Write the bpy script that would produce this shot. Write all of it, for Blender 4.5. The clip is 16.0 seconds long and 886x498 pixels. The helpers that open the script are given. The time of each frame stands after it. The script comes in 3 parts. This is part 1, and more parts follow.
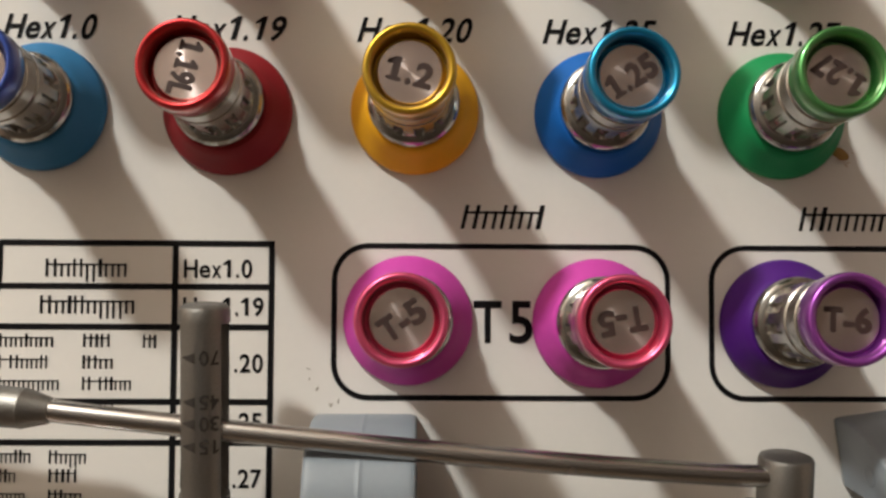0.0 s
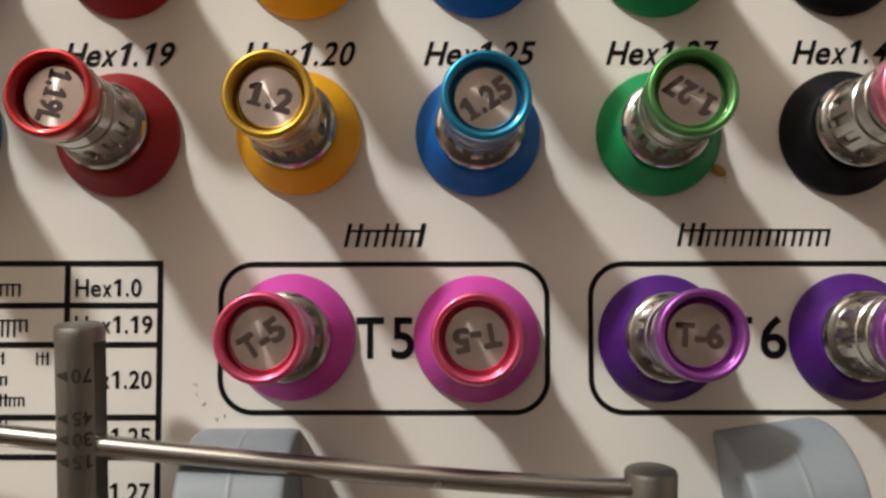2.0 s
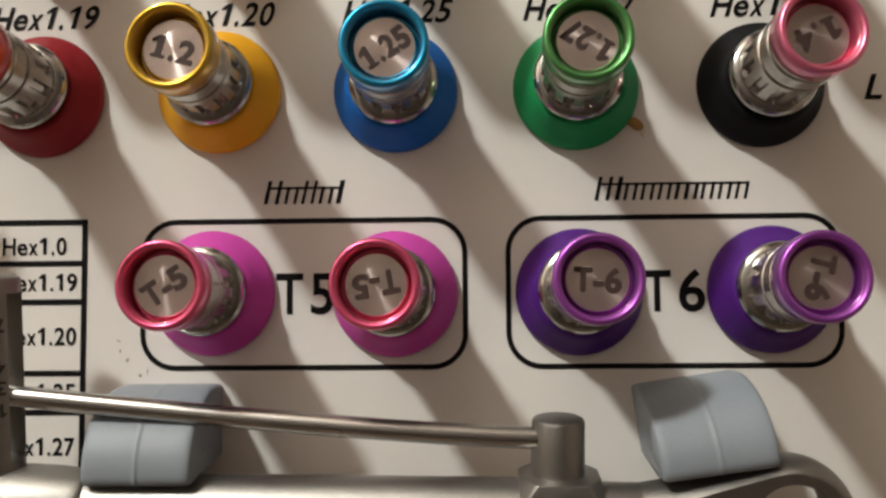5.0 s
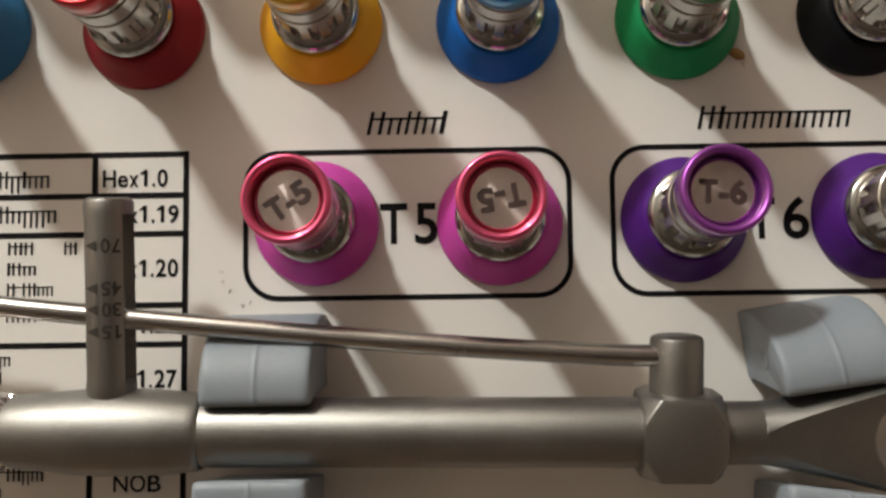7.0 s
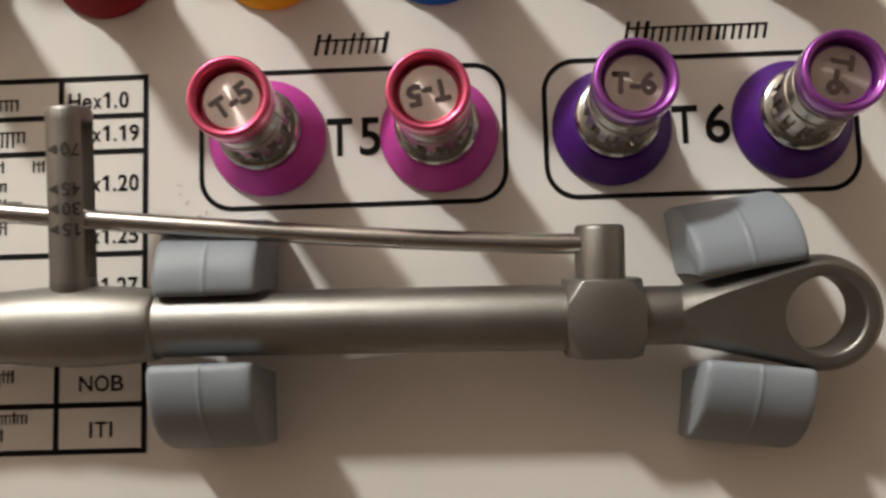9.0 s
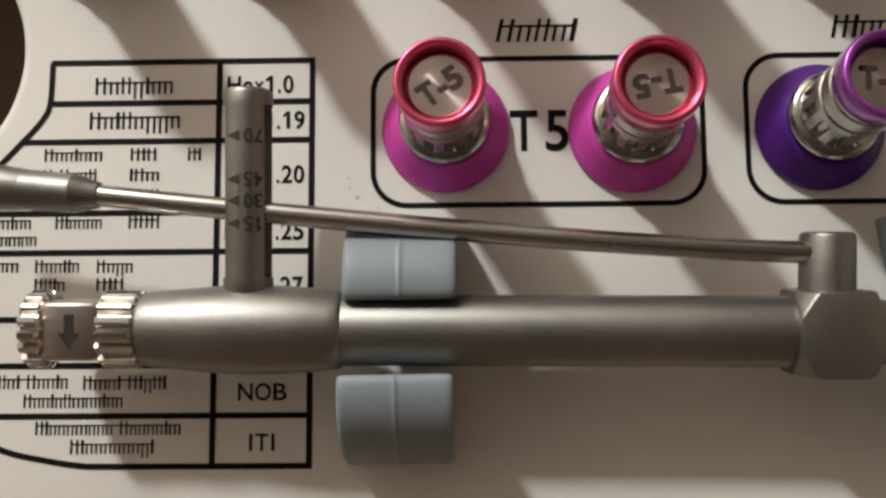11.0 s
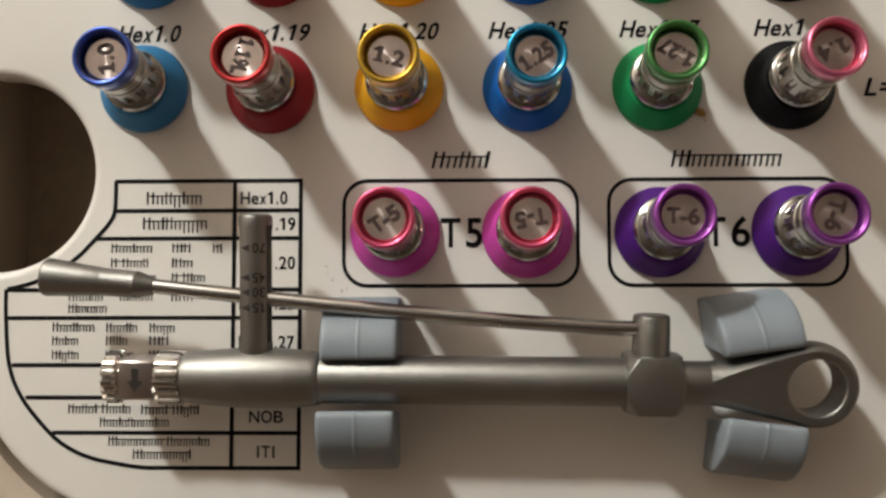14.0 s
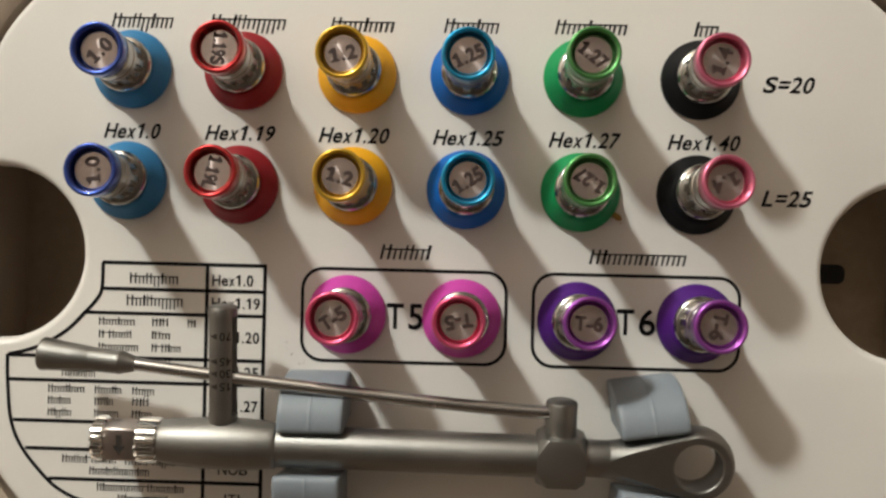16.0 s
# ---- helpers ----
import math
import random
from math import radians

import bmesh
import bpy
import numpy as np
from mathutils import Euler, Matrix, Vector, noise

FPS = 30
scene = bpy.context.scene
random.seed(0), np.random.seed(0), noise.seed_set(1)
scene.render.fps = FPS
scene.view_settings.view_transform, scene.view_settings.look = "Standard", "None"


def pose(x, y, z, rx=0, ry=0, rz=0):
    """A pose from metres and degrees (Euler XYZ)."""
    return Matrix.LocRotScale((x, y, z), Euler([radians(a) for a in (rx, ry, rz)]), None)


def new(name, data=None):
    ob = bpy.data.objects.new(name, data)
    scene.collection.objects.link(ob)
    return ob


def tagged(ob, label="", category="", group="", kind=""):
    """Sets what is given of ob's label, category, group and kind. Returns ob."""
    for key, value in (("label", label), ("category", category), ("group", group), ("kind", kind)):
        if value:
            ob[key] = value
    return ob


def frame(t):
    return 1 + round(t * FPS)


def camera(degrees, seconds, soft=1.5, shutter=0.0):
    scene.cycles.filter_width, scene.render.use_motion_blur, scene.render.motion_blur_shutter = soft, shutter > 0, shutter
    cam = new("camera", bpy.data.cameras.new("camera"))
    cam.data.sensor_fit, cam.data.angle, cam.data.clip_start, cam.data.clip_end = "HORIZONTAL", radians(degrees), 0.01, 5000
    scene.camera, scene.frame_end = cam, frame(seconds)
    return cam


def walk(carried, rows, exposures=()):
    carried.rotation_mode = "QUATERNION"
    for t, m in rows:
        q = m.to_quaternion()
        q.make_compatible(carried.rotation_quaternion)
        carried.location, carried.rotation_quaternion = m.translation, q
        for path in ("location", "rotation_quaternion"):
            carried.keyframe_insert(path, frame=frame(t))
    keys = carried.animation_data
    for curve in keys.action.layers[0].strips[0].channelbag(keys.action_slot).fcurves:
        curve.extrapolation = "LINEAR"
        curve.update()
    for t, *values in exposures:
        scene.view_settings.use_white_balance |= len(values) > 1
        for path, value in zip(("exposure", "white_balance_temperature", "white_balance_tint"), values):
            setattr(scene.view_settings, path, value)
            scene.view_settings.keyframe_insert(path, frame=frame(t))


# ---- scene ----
EXPOSURES = [(0.0, -0.09, 6500, 9), (3.5, -0.07, 6500, 9), (6.0, -0.07, 6450, 8), (9.0, -0.02, 6500, 10), (12.2, -0.1, 6150, 7), (13.2, -0.09, 6350, 8), (15.0, -0.14, 6400, 6), (16.0, -0.16, 6400, 6)]
cam = camera(52.00, 16.0, soft=2.6, shutter=0.3)
# seconds, place in metres, turn in degrees
PATH = [
    (0.0, -0.00204, 0.00270, 0.07706, 2.57, -1.06, 0.32),
    (0.5, 0.00146, 0.00254, 0.07736, 3.01, -0.42, 0.11),
    (1.0, 0.00390, 0.00208, 0.07794, 3.38, -0.06, -0.11),
    (1.5, 0.00719, 0.00294, 0.07850, 3.34, 0.22, -0.10),
    (2.0, 0.01009, 0.00343, 0.07891, 3.11, 0.44, -0.08),
    (2.5, 0.01286, 0.00176, 0.07866, 3.14, 0.98, -0.00),
    (3.0, 0.01490, 0.00120, 0.07964, 3.11, 1.43, -0.14),
    (3.5, 0.01610, 0.00081, 0.07960, 3.38, 1.67, -0.15),
    (3.7, 0.01659, 0.00104, 0.07973, 3.40, 1.76, -0.19),
    (5.8, 0.02044, -0.00252, 0.07852, 3.76, 2.36, -0.49),
    (6.0, 0.01969, -0.00293, 0.07938, 4.01, 2.11, -0.49),
    (6.5, 0.01290, -0.00676, 0.07902, 4.62, 1.60, -0.46),
    (7.0, 0.00919, -0.00881, 0.07871, 4.74, 1.33, -0.73),
    (7.5, 0.01528, -0.01263, 0.08107, 5.13, 1.90, -1.17),
    (8.0, 0.01909, -0.01361, 0.08147, 5.24, 2.28, -1.58),
    (8.5, 0.01737, -0.01751, 0.07874, 5.72, 2.40, -1.76),
    (9.0, 0.01529, -0.01960, 0.08251, 6.06, 2.13, -1.64),
    (9.5, 0.00404, -0.01957, 0.08820, 6.33, 1.22, -1.08),
    (9.7, 0.00036, -0.02051, 0.08799, 6.47, 0.90, -0.91),
    (11.8, -0.00506, -0.01280, 0.06351, 5.90, 1.31, -0.28),
    (12.0, -0.00701, -0.01083, 0.06106, 5.31, 1.32, -0.26),
    (12.5, -0.01122, -0.01372, 0.07700, 4.94, 0.93, -0.45),
    (13.0, -0.00825, -0.01533, 0.09112, 5.79, 0.94, -0.68),
    (13.5, 0.00172, -0.01277, 0.10162, 4.66, 1.49, -0.70),
    (14.0, 0.00532, -0.00962, 0.10959, 4.00, 1.62, -0.10),
    (14.5, 0.00583, -0.00510, 0.11857, 3.03, 1.80, 0.79),
    (15.0, 0.00719, 0.00152, 0.12287, 2.00, 1.59, 1.33),
    (15.5, 0.01079, 0.00816, 0.12376, 0.69, 1.37, 1.37),
    (16.0, 0.01273, 0.01043, 0.12586, -0.39, 1.44, 1.39),
]
walk(cam, [(t, pose(*p)) for t, *p in PATH], EXPOSURES)

# ---------- world, lamps ----------
LAMP_FROM = Vector((-0.845, 1.285, 1.0)).normalized()
LAMP_AT = LAMP_FROM * 1.6 + Vector((0.012, 0.008, 0))
world = bpy.data.worlds.new("room_air")
world.use_nodes = True
world.node_tree.nodes["Background"].inputs[0].default_value = (1.0, 0.82, 0.66, 1)
world.node_tree.nodes["Background"].inputs[1].default_value = 0.02
scene.world = world
lamp_data = bpy.data.lights.new("ceiling_bulb", "POINT")
lamp_data.shadow_soft_size = 0.06
lamp_data.energy, lamp_data.color = 78.0, (0.985, 0.99, 0.935)
lamp = new("ceiling_bulb", lamp_data)
lamp.location = LAMP_AT

# ---------- materials ----------
MM = 0.001


def material(name, colour, rough=0.5, metal=0.0, vary=0.08, grain=900.0, bump=0.0, coat=0.0, stain=0.0, spread=120.0, shine=0.5):
    """A node material: colour broken up at two scales, with fine relief."""
    m = bpy.data.materials.new(name)
    m.use_nodes = True
    nt = m.node_tree
    bsdf = nt.nodes["Principled BSDF"]
    geo = nt.nodes.new("ShaderNodeTexCoord")
    fine = nt.nodes.new("ShaderNodeTexNoise")
    fine.inputs["Scale"].default_value, fine.inputs["Detail"].default_value = grain, 4.0
    broad = nt.nodes.new("ShaderNodeTexNoise")
    broad.inputs["Scale"].default_value, broad.inputs["Detail"].default_value = spread, 3.0
    nt.links.new(geo.outputs["Object"], fine.inputs["Vector"])
    nt.links.new(geo.outputs["Object"], broad.inputs["Vector"])
    dark = [c * (1 - vary) for c in colour]
    lite = [min(1.0, c * (1 + vary)) for c in colour]
    ramp = nt.nodes.new("ShaderNodeMix")
    ramp.data_type = "RGBA"
    ramp.inputs["A"].default_value, ramp.inputs["B"].default_value = (*dark, 1), (*lite, 1)
    nt.links.new(fine.outputs["Fac"], ramp.inputs["Factor"])
    last = ramp.outputs["Result"]
    second = nt.nodes.new("ShaderNodeMix")
    second.data_type, second.blend_type = "RGBA", "MULTIPLY"
    tone = nt.nodes.new("ShaderNodeMapRange")
    tone.inputs["From Min"].default_value, tone.inputs["From Max"].default_value = 0.3, 0.7
    tone.inputs["To Min"].default_value, tone.inputs["To Max"].default_value = 1.0 - stain - vary * 0.6, 1.0
    nt.links.new(broad.outputs["Fac"], tone.inputs["Value"])
    second.inputs["Factor"].default_value = 1.0
    nt.links.new(last, second.inputs["A"])
    nt.links.new(tone.outputs["Result"], second.inputs["B"])
    nt.links.new(second.outputs["Result"], bsdf.inputs["Base Color"])
    r = nt.nodes.new("ShaderNodeMapRange")
    r.inputs["To Min"].default_value, r.inputs["To Max"].default_value = max(0.02, rough - 0.06), min(1.0, rough + 0.06)
    nt.links.new(broad.outputs["Fac"], r.inputs["Value"])
    nt.links.new(r.outputs["Result"], bsdf.inputs["Roughness"])
    bsdf.inputs["Metallic"].default_value = metal
    bsdf.inputs["Coat Weight"].default_value = coat
    bsdf.inputs["Specular IOR Level"].default_value = shine
    if bump:
        b = nt.nodes.new("ShaderNodeBump")
        b.inputs["Strength"].default_value, b.inputs["Distance"].default_value = bump, 0.00006
        nt.links.new(fine.outputs["Fac"], b.inputs["Height"])
        nt.links.new(b.outputs["Normal"], bsdf.inputs["Normal"])
    return m


PLASTIC = material("ivory_tray_plastic", (0.82, 0.785, 0.74), 0.38, vary=0.02, grain=1600, bump=0.05, stain=0.03, spread=60)
CASE = material("beige_case_plastic", (0.55, 0.455, 0.365), 0.5, vary=0.05, grain=1500, bump=0.08, stain=0.05)
# case floor: beige plastic, with the shade under the tray put into a browner colour
CASE_FLOOR = material("shaded_case_floor", (0.42, 0.32, 0.22), 0.6, vary=0.12, grain=700, bump=0.2, stain=0.2)
INK = material("black_screen_ink", (0.008, 0.007, 0.008), 0.55, vary=0.2, grain=2500, shine=0.12)
SLOT = material("slot_dark", (0.012, 0.011, 0.010), 0.7)
STEEL = material("bead_blasted_steel", (0.31, 0.30, 0.282), 0.43, 1.0, vary=0.2, grain=8000, bump=0.45, stain=0.08)
SATIN = material("satin_steel", (0.60, 0.54, 0.515), 0.3, 1.0, vary=0.05, grain=6000, bump=0.1)
BRIGHT = material("polished_steel", (0.66, 0.645, 0.62), 0.16, 1.0, vary=0.04, grain=2600, bump=0.05)
GRIP = material("plated_grip", (0.52, 0.505, 0.475), 0.19, 1.0, vary=0.10, grain=1600, bump=0.05, stain=0.25, spread=500)
ROD = material("satin_steel_rod", (0.47, 0.45, 0.43), 0.26, 1.0, vary=0.05, grain=9000, bump=0.12)
ETCH = material("dark_etching", (0.035, 0.028, 0.024), 0.6, 0.0, vary=0.25, grain=4200)
DISC = material("turned_label_disc", (0.74, 0.615, 0.575), 0.22, 0.93, vary=0.04, grain=3000, bump=0.04)
nt = DISC.node_tree
radial = nt.nodes.new("ShaderNodeTangent")
radial.direction_type, radial.axis = "RADIAL", "Z"
nt.links.new(radial.outputs["Tangent"], nt.nodes["Principled BSDF"].inputs["Tangent"])
nt.nodes["Principled BSDF"].inputs["Anisotropic"].default_value = 0.93
nt.nodes["Principled BSDF"].inputs["Anisotropic Rotation"].default_value = 0.25
DISC_INK = material("brown_laser_marking", (0.045, 0.02, 0.015), 0.7, vary=0.3, grain=4000)
GREY = material("grey_silicone", (0.25, 0.285, 0.32), 0.5, vary=0.05, grain=2200, bump=0.08, stain=0.05)
soft = GREY.node_tree.nodes["Principled BSDF"]
soft.inputs["Subsurface Weight"].default_value, soft.inputs["Subsurface Scale"].default_value = 0.25, 0.0012
soft.inputs["Subsurface Radius"].default_value = (1.0, 0.9, 0.8)
CRUMB = material("amber_glue_crumb", (0.42, 0.24, 0.06), 0.5, vary=0.2)
LINT = material("brown_lint", (0.25, 0.19, 0.13), 0.9)
# tinted warm so light bounced off the added walls warms the tray's shadows
WALL = material("warm_bounce_wall", (0.57, 0.475, 0.40), 0.8, vary=0.02, grain=60, spread=4)
# kept dim so the end discs mirror something dark and overhead fill stays low
CEIL = material("dimmed_ceiling", (0.15, 0.128, 0.11), 0.8, vary=0.03, grain=60, spread=4)
# dark so that the added south wall returns little light to the tray
DARK_WALL = material("light_cutting_wall", (0.25, 0.19, 0.14), 0.8, vary=0.04, grain=60, spread=4)
WOOD = material("brown_table_wood", (0.22, 0.13, 0.075), 0.5, vary=0.2, grain=90, bump=0.1, spread=20)


def silicone(name, c):
    return material(name, c, 0.55, vary=0.05, grain=2000, bump=0.06, stain=0.06, shine=0.3)


def anodised(name, c):
    return material(name, c, 0.32, 0.76, vary=0.05, grain=5000, bump=0.05, coat=0.8)


# ---------- mesh helpers ----------
def part(name, bm, mat, parent=None, label="", flat=False, sharp=38):
    """Links a bmesh, drawn in millimetres, as one mesh object under a thing or a part."""
    bmesh.ops.recalc_face_normals(bm, faces=bm.faces)
    bmesh.ops.scale(bm, vec=(MM, MM, MM), verts=bm.verts)
    me = bpy.data.meshes.new(name)
    bm.to_mesh(me)
    bm.free()
    me.materials.append(mat)
    if not flat:
        me.shade_smooth()
        me.set_sharp_from_angle(angle=radians(sharp))
    ob = new(name, me)
    if parent:
        ob.parent = parent
    if label:
        ob["label"] = label
    return ob


def thing(name, label, category, m, group=""):
    ob = new(name)
    ob.empty_display_size = 0.004
    ob.matrix_world = m
    return tagged(ob, label, category, group)


def place(x, y, z, rx=0, ry=0, rz=0):
    return pose(x * MM, y * MM, z * MM, rx, ry, rz)


def lathe(profile, n=48, turn=None, bm=None, cap=True):
    """Turns (radius, height) pairs round the z axis; turn puts the result elsewhere."""
    bm = bm or bmesh.new()
    rings = []
    for r, z in profile:
        ring = []
        for k in range(n):
            a = 2 * math.pi * k / n
            v = Vector((r * math.cos(a), r * math.sin(a), z))
            ring.append(bm.verts.new(turn @ v if turn else v))
        rings.append(ring)
    for a, b in zip(rings, rings[1:]):
        for k in range(n):
            bm.faces.new((a[k], a[(k + 1) % n], b[(k + 1) % n], b[k]))
    if cap:
        bm.faces.new(rings[0][::-1])
        bm.faces.new(rings[-1])
    return bm


ALONG_X = Euler((0, radians(90), 0)).to_matrix().to_4x4()
ALONG_Y = Euler((radians(-90), 0, 0)).to_matrix().to_4x4()


def prism(outline, z0, z1, bm=None, bevel=0.0, seg=2):
    """An upright prism over a closed outline, its top and bottom edges rounded."""
    bm = bm or bmesh.new()
    lo = [bm.verts.new((x, y, z0)) for x, y in outline]
    hi = [bm.verts.new((x, y, z1)) for x, y in outline]
    n = len(outline)
    f = [bm.faces.new(lo[::-1]), bm.faces.new(hi)]
    for k in range(n):
        bm.faces.new((lo[k], lo[(k + 1) % n], hi[(k + 1) % n], hi[k]))
    if bevel:
        rim = [e for g in f for e in g.edges]
        bmesh.ops.bevel(bm, geom=rim, offset=bevel, segments=seg, affect="EDGES", profile=0.5)
    return bm


def rounded(cx, cy, hw, hh, r, n=10):
    pts = []
    for sx, sy, a0 in ((1, 1, 0), (-1, 1, 90), (-1, -1, 180), (1, -1, 270)):
        for k in range(n + 1):
            a = radians(a0 + 90 * k / n)
            pts.append((cx + sx * (hw - r) + r * math.cos(a), cy + sy * (hh - r) + r * math.sin(a)))
    return pts


def band(loop, width, z, closed=True, bm=None):
    """A flat printed line of even width along a path."""
    bm = bm or bmesh.new()
    n = len(loop)
    left, right = [], []
    for k, (x, y) in enumerate(loop):
        a = loop[k - 1] if closed or k else loop[0]
        b = loop[(k + 1) % n] if closed or k < n - 1 else loop[-1]
        d = Vector((b[0] - a[0], b[1] - a[1])).normalized()
        left.append(bm.verts.new((x - d.y * width / 2, y + d.x * width / 2, z)))
        right.append(bm.verts.new((x + d.y * width / 2, y - d.x * width / 2, z)))
    for k in range(n if closed else n - 1):
        j = (k + 1) % n
        bm.faces.new((left[k], right[k], right[j], left[j]))
    return bm


ADVANCE = {"H": 0.722, "e": 0.556, "x": 0.5, ".": 0.278, "=": 0.584, "S": 0.667, "L": 0.556, "T": 0.611, "N": 0.722, "O": 0.778, "B": 0.667, "I": 0.278, "-": 0.333}
GLYPHS = {}


def glyph(c, bold):
    """Flat outline of one character of the built-in font, capitals one unit high, as vertices and faces."""
    if (c, bold) not in GLYPHS:
        cu = bpy.data.curves.new("words", "FONT")
        cu.body, cu.offset, cu.size = c, bold, 1.0
        ob = new("words", cu)
        me = bpy.data.meshes.new_from_object(ob.evaluated_get(bpy.context.evaluated_depsgraph_get()))
        bpy.data.objects.remove(ob)
        bpy.data.curves.remove(cu)
        GLYPHS[c, bold] = ([v.co.copy() for v in me.vertices], [tuple(p.vertices) for p in me.polygons])
        bpy.data.meshes.remove(me)
    return GLYPHS[c, bold]


def lettering(body, x0, x1, y0, height, slant=0.0, bold=0.0, z=0.05, foot=False):
    """A bmesh of the words, their box from x0 to x1, capitals of that height above y0."""
    bm = bmesh.new()
    tall = max(v.y for v in glyph("H", bold)[0])
    pen, marks = 0.0, []
    for c in body:
        step = ADVANCE.get(c, 0.556)
        if c == "1":
            w = 0.12 + 2.2 * bold
            mid = pen + step * (0.5 if foot else 0.56)
            shape = [(mid - w / 2, 0), (mid + w / 2, 0), (mid + w / 2, 1), (mid - w * 0.35, 1), (mid - w / 2, 0.86)]
            faces = [shape, [(mid - w / 2, 0.86), (mid - w * 0.35, 1), (mid - w / 2 - 0.17, 0.80), (mid - w / 2 - 0.17, 0.68), (mid - w / 2, 0.74)]]
            if foot:
                faces.append([(mid - 0.2, 0), (mid - w / 2, 0), (mid - w / 2, 0.1), (mid - 0.2, 0.1)])
                faces.append([(mid + w / 2, 0), (mid + 0.2, 0), (mid + 0.2, 0.1), (mid + w / 2, 0.1)])
            for f in faces:
                marks.append([(px, py * 1.0) for px, py in f])
        else:
            co, polys = glyph(c, bold)
            lo, hi = min(v.x for v in co), max(v.x for v in co)
            width = step * (0.9 if c in ".-" else 0.86) if c not in ".I" else hi - lo
            if c == ".":
                width = 0.13
            side = (step - width) / 2
            for p in polys:
                marks.append([(pen + side + (co[i].x - lo) / (hi - lo) * width, co[i].y / tall) for i in p])
        pen += step
    xs = [px + slant * py for f in marks for px, py in f]
    k = (x1 - x0) / (max(xs) - min(xs))
    for f in marks:
        bm.faces.new([bm.verts.new((x0 + (px + slant * py - min(xs)) * k, y0 + py * height, z)) for px, py in f])
    bmesh.ops.remove_doubles(bm, verts=bm.verts, dist=1e-5)
    return bm


def word_bars(shape, x0, x1, y0, height, slant=0.0, z=0.05):
    """Plain upright bars in the size of a printed word: T tall, x low, d hanging, i a thin tall one."""
    bm = bmesh.new()
    wide = {"T": 1.2, "x": 1.0, "d": 1.0, "b": 1.0, "i": 0.5, " ": 0.6, "-": 0.6, "m": 1.5}
    unit = (x1 - x0) / sum(wide[c] for c in shape)
    x, cuts = x0, []
    for c in shape:
        w = wide[c] * unit
        lo, hi = {"T": (0, 1), "b": (0, 1), "i": (0, 1), "d": (-0.28, 0.74)}.get(c, (0, 0.74))
        strokes = {" ": (), "-": (), "i": ((0.2, 0.75),), "m": ((0.05, 0.2), (0.42, 0.57), (0.78, 0.93))}.get(c, ((0.1, 0.28), (0.63, 0.81)))
        cuts += [(x + a * w, x + b * w, lo, hi) for a, b in strokes]
        x += w
    LOW, HIGH = 0.63, 0.73

    def corner(px, py):
        return bm.verts.new((px + slant * py * height, y0 + py * height, z))

    before = None
    for a, b, lo, hi in cuts:
        q = [corner(a, LOW), corner(b, LOW), corner(b, HIGH), corner(a, HIGH)]
        bm.faces.new(q)
        if before:
            bm.faces.new((before[1], q[0], q[3], before[2]))
        bm.faces.new((corner(a, lo), corner(b, lo), q[1], q[0]))
        bm.faces.new((q[3], q[2], corner(b, hi), corner(a, hi)))
        before = q
    return bm


# ---------- room ----------
def slab(name, x0, x1, y0, y1, z0, z1, mat, label, category):
    bm = bmesh.new()
    bmesh.ops.create_cube(bm, size=1)
    for v in bm.verts:
        v.co = ((x0, x1)[v.co.x > 0], (y0, y1)[v.co.y > 0], (z0, z1)[v.co.z > 0])
    return tagged(part(name, bm, mat, flat=True), label, category, kind="structure")


FLOOR_Z = -780.0
# north, east and west walls are unseen, added as reflectors for the bulb
slab("wall_north", -1500, 1500, 1500, 1600, FLOOR_Z, 1600, WALL, "unseen warm wall added to bounce light onto the tray", "wall")
# unseen wall, added dark to shade south-facing sides of the steel
slab("wall_south", -1500, 1500, -1600, -1500, FLOOR_Z, 1600, DARK_WALL, "unseen dark brown wall added to cut light from the south", "wall")
slab("wall_east", 1500, 1600, -1600, 1600, FLOOR_Z, 1600, WALL, "unseen warm wall added to bounce light onto the tray", "wall")
slab("wall_west", -1600, -1500, -1600, 1600, FLOOR_Z, 1600, WALL, "unseen warm wall added to bounce light onto the tray", "wall")
# unseen ceiling, added to close the room and hold back light from above
slab("ceiling", -1600, 1600, -1600, 1600, 1600, 1900, CEIL, "unseen ceiling added dim to darken reflections from above", "ceiling")
slab("floor", -1600, 1600, -1600, 1600, FLOOR_Z - 100, FLOOR_Z, WOOD, "brown wooden room floor", "floor")
TABLE_Z = -26.0
bm = prism(rounded(10, 0, 400, 300, 20, 4), TABLE_Z - 30, TABLE_Z, bevel=3)
table = tagged(part("table_top", bm, WOOD), "brown wooden table top under the case", "table", kind="structure")

# ---------- case ----------
CX, CY, HW, HH, CORNER = 10.5, 7.6, 66.7, 42.4, 24.0
case = thing("instrument_case", "open beige plastic case that holds the white tray", "case", place(0, 0, TABLE_Z))


def shell(inner, outer, z0, z1, lip):
    bm = bmesh.new()
    n = len(inner)
    mid = [((a[0] + b[0]) / 2, (a[1] + b[1]) / 2) for a, b in zip(inner, outer)]
    near = [((a[0] * 5 + b[0]) / 6, (a[1] * 5 + b[1]) / 6) for a, b in zip(inner, outer)]
    rows = []
    for loop, z in ((inner, z0), (inner, z1 - lip), (near, z1 - lip * 0.35), (mid, z1), (outer, z1 - lip), (outer, z0)):
        rows.append([bm.verts.new((x, y, z)) for x, y in loop])
    for a, b in zip(rows, rows[1:] + rows[:1]):
        for k in range(n):
            bm.faces.new((a[k], a[(k + 1) % n], b[(k + 1) % n], b[k]))
    return bm


GAP = 2.3
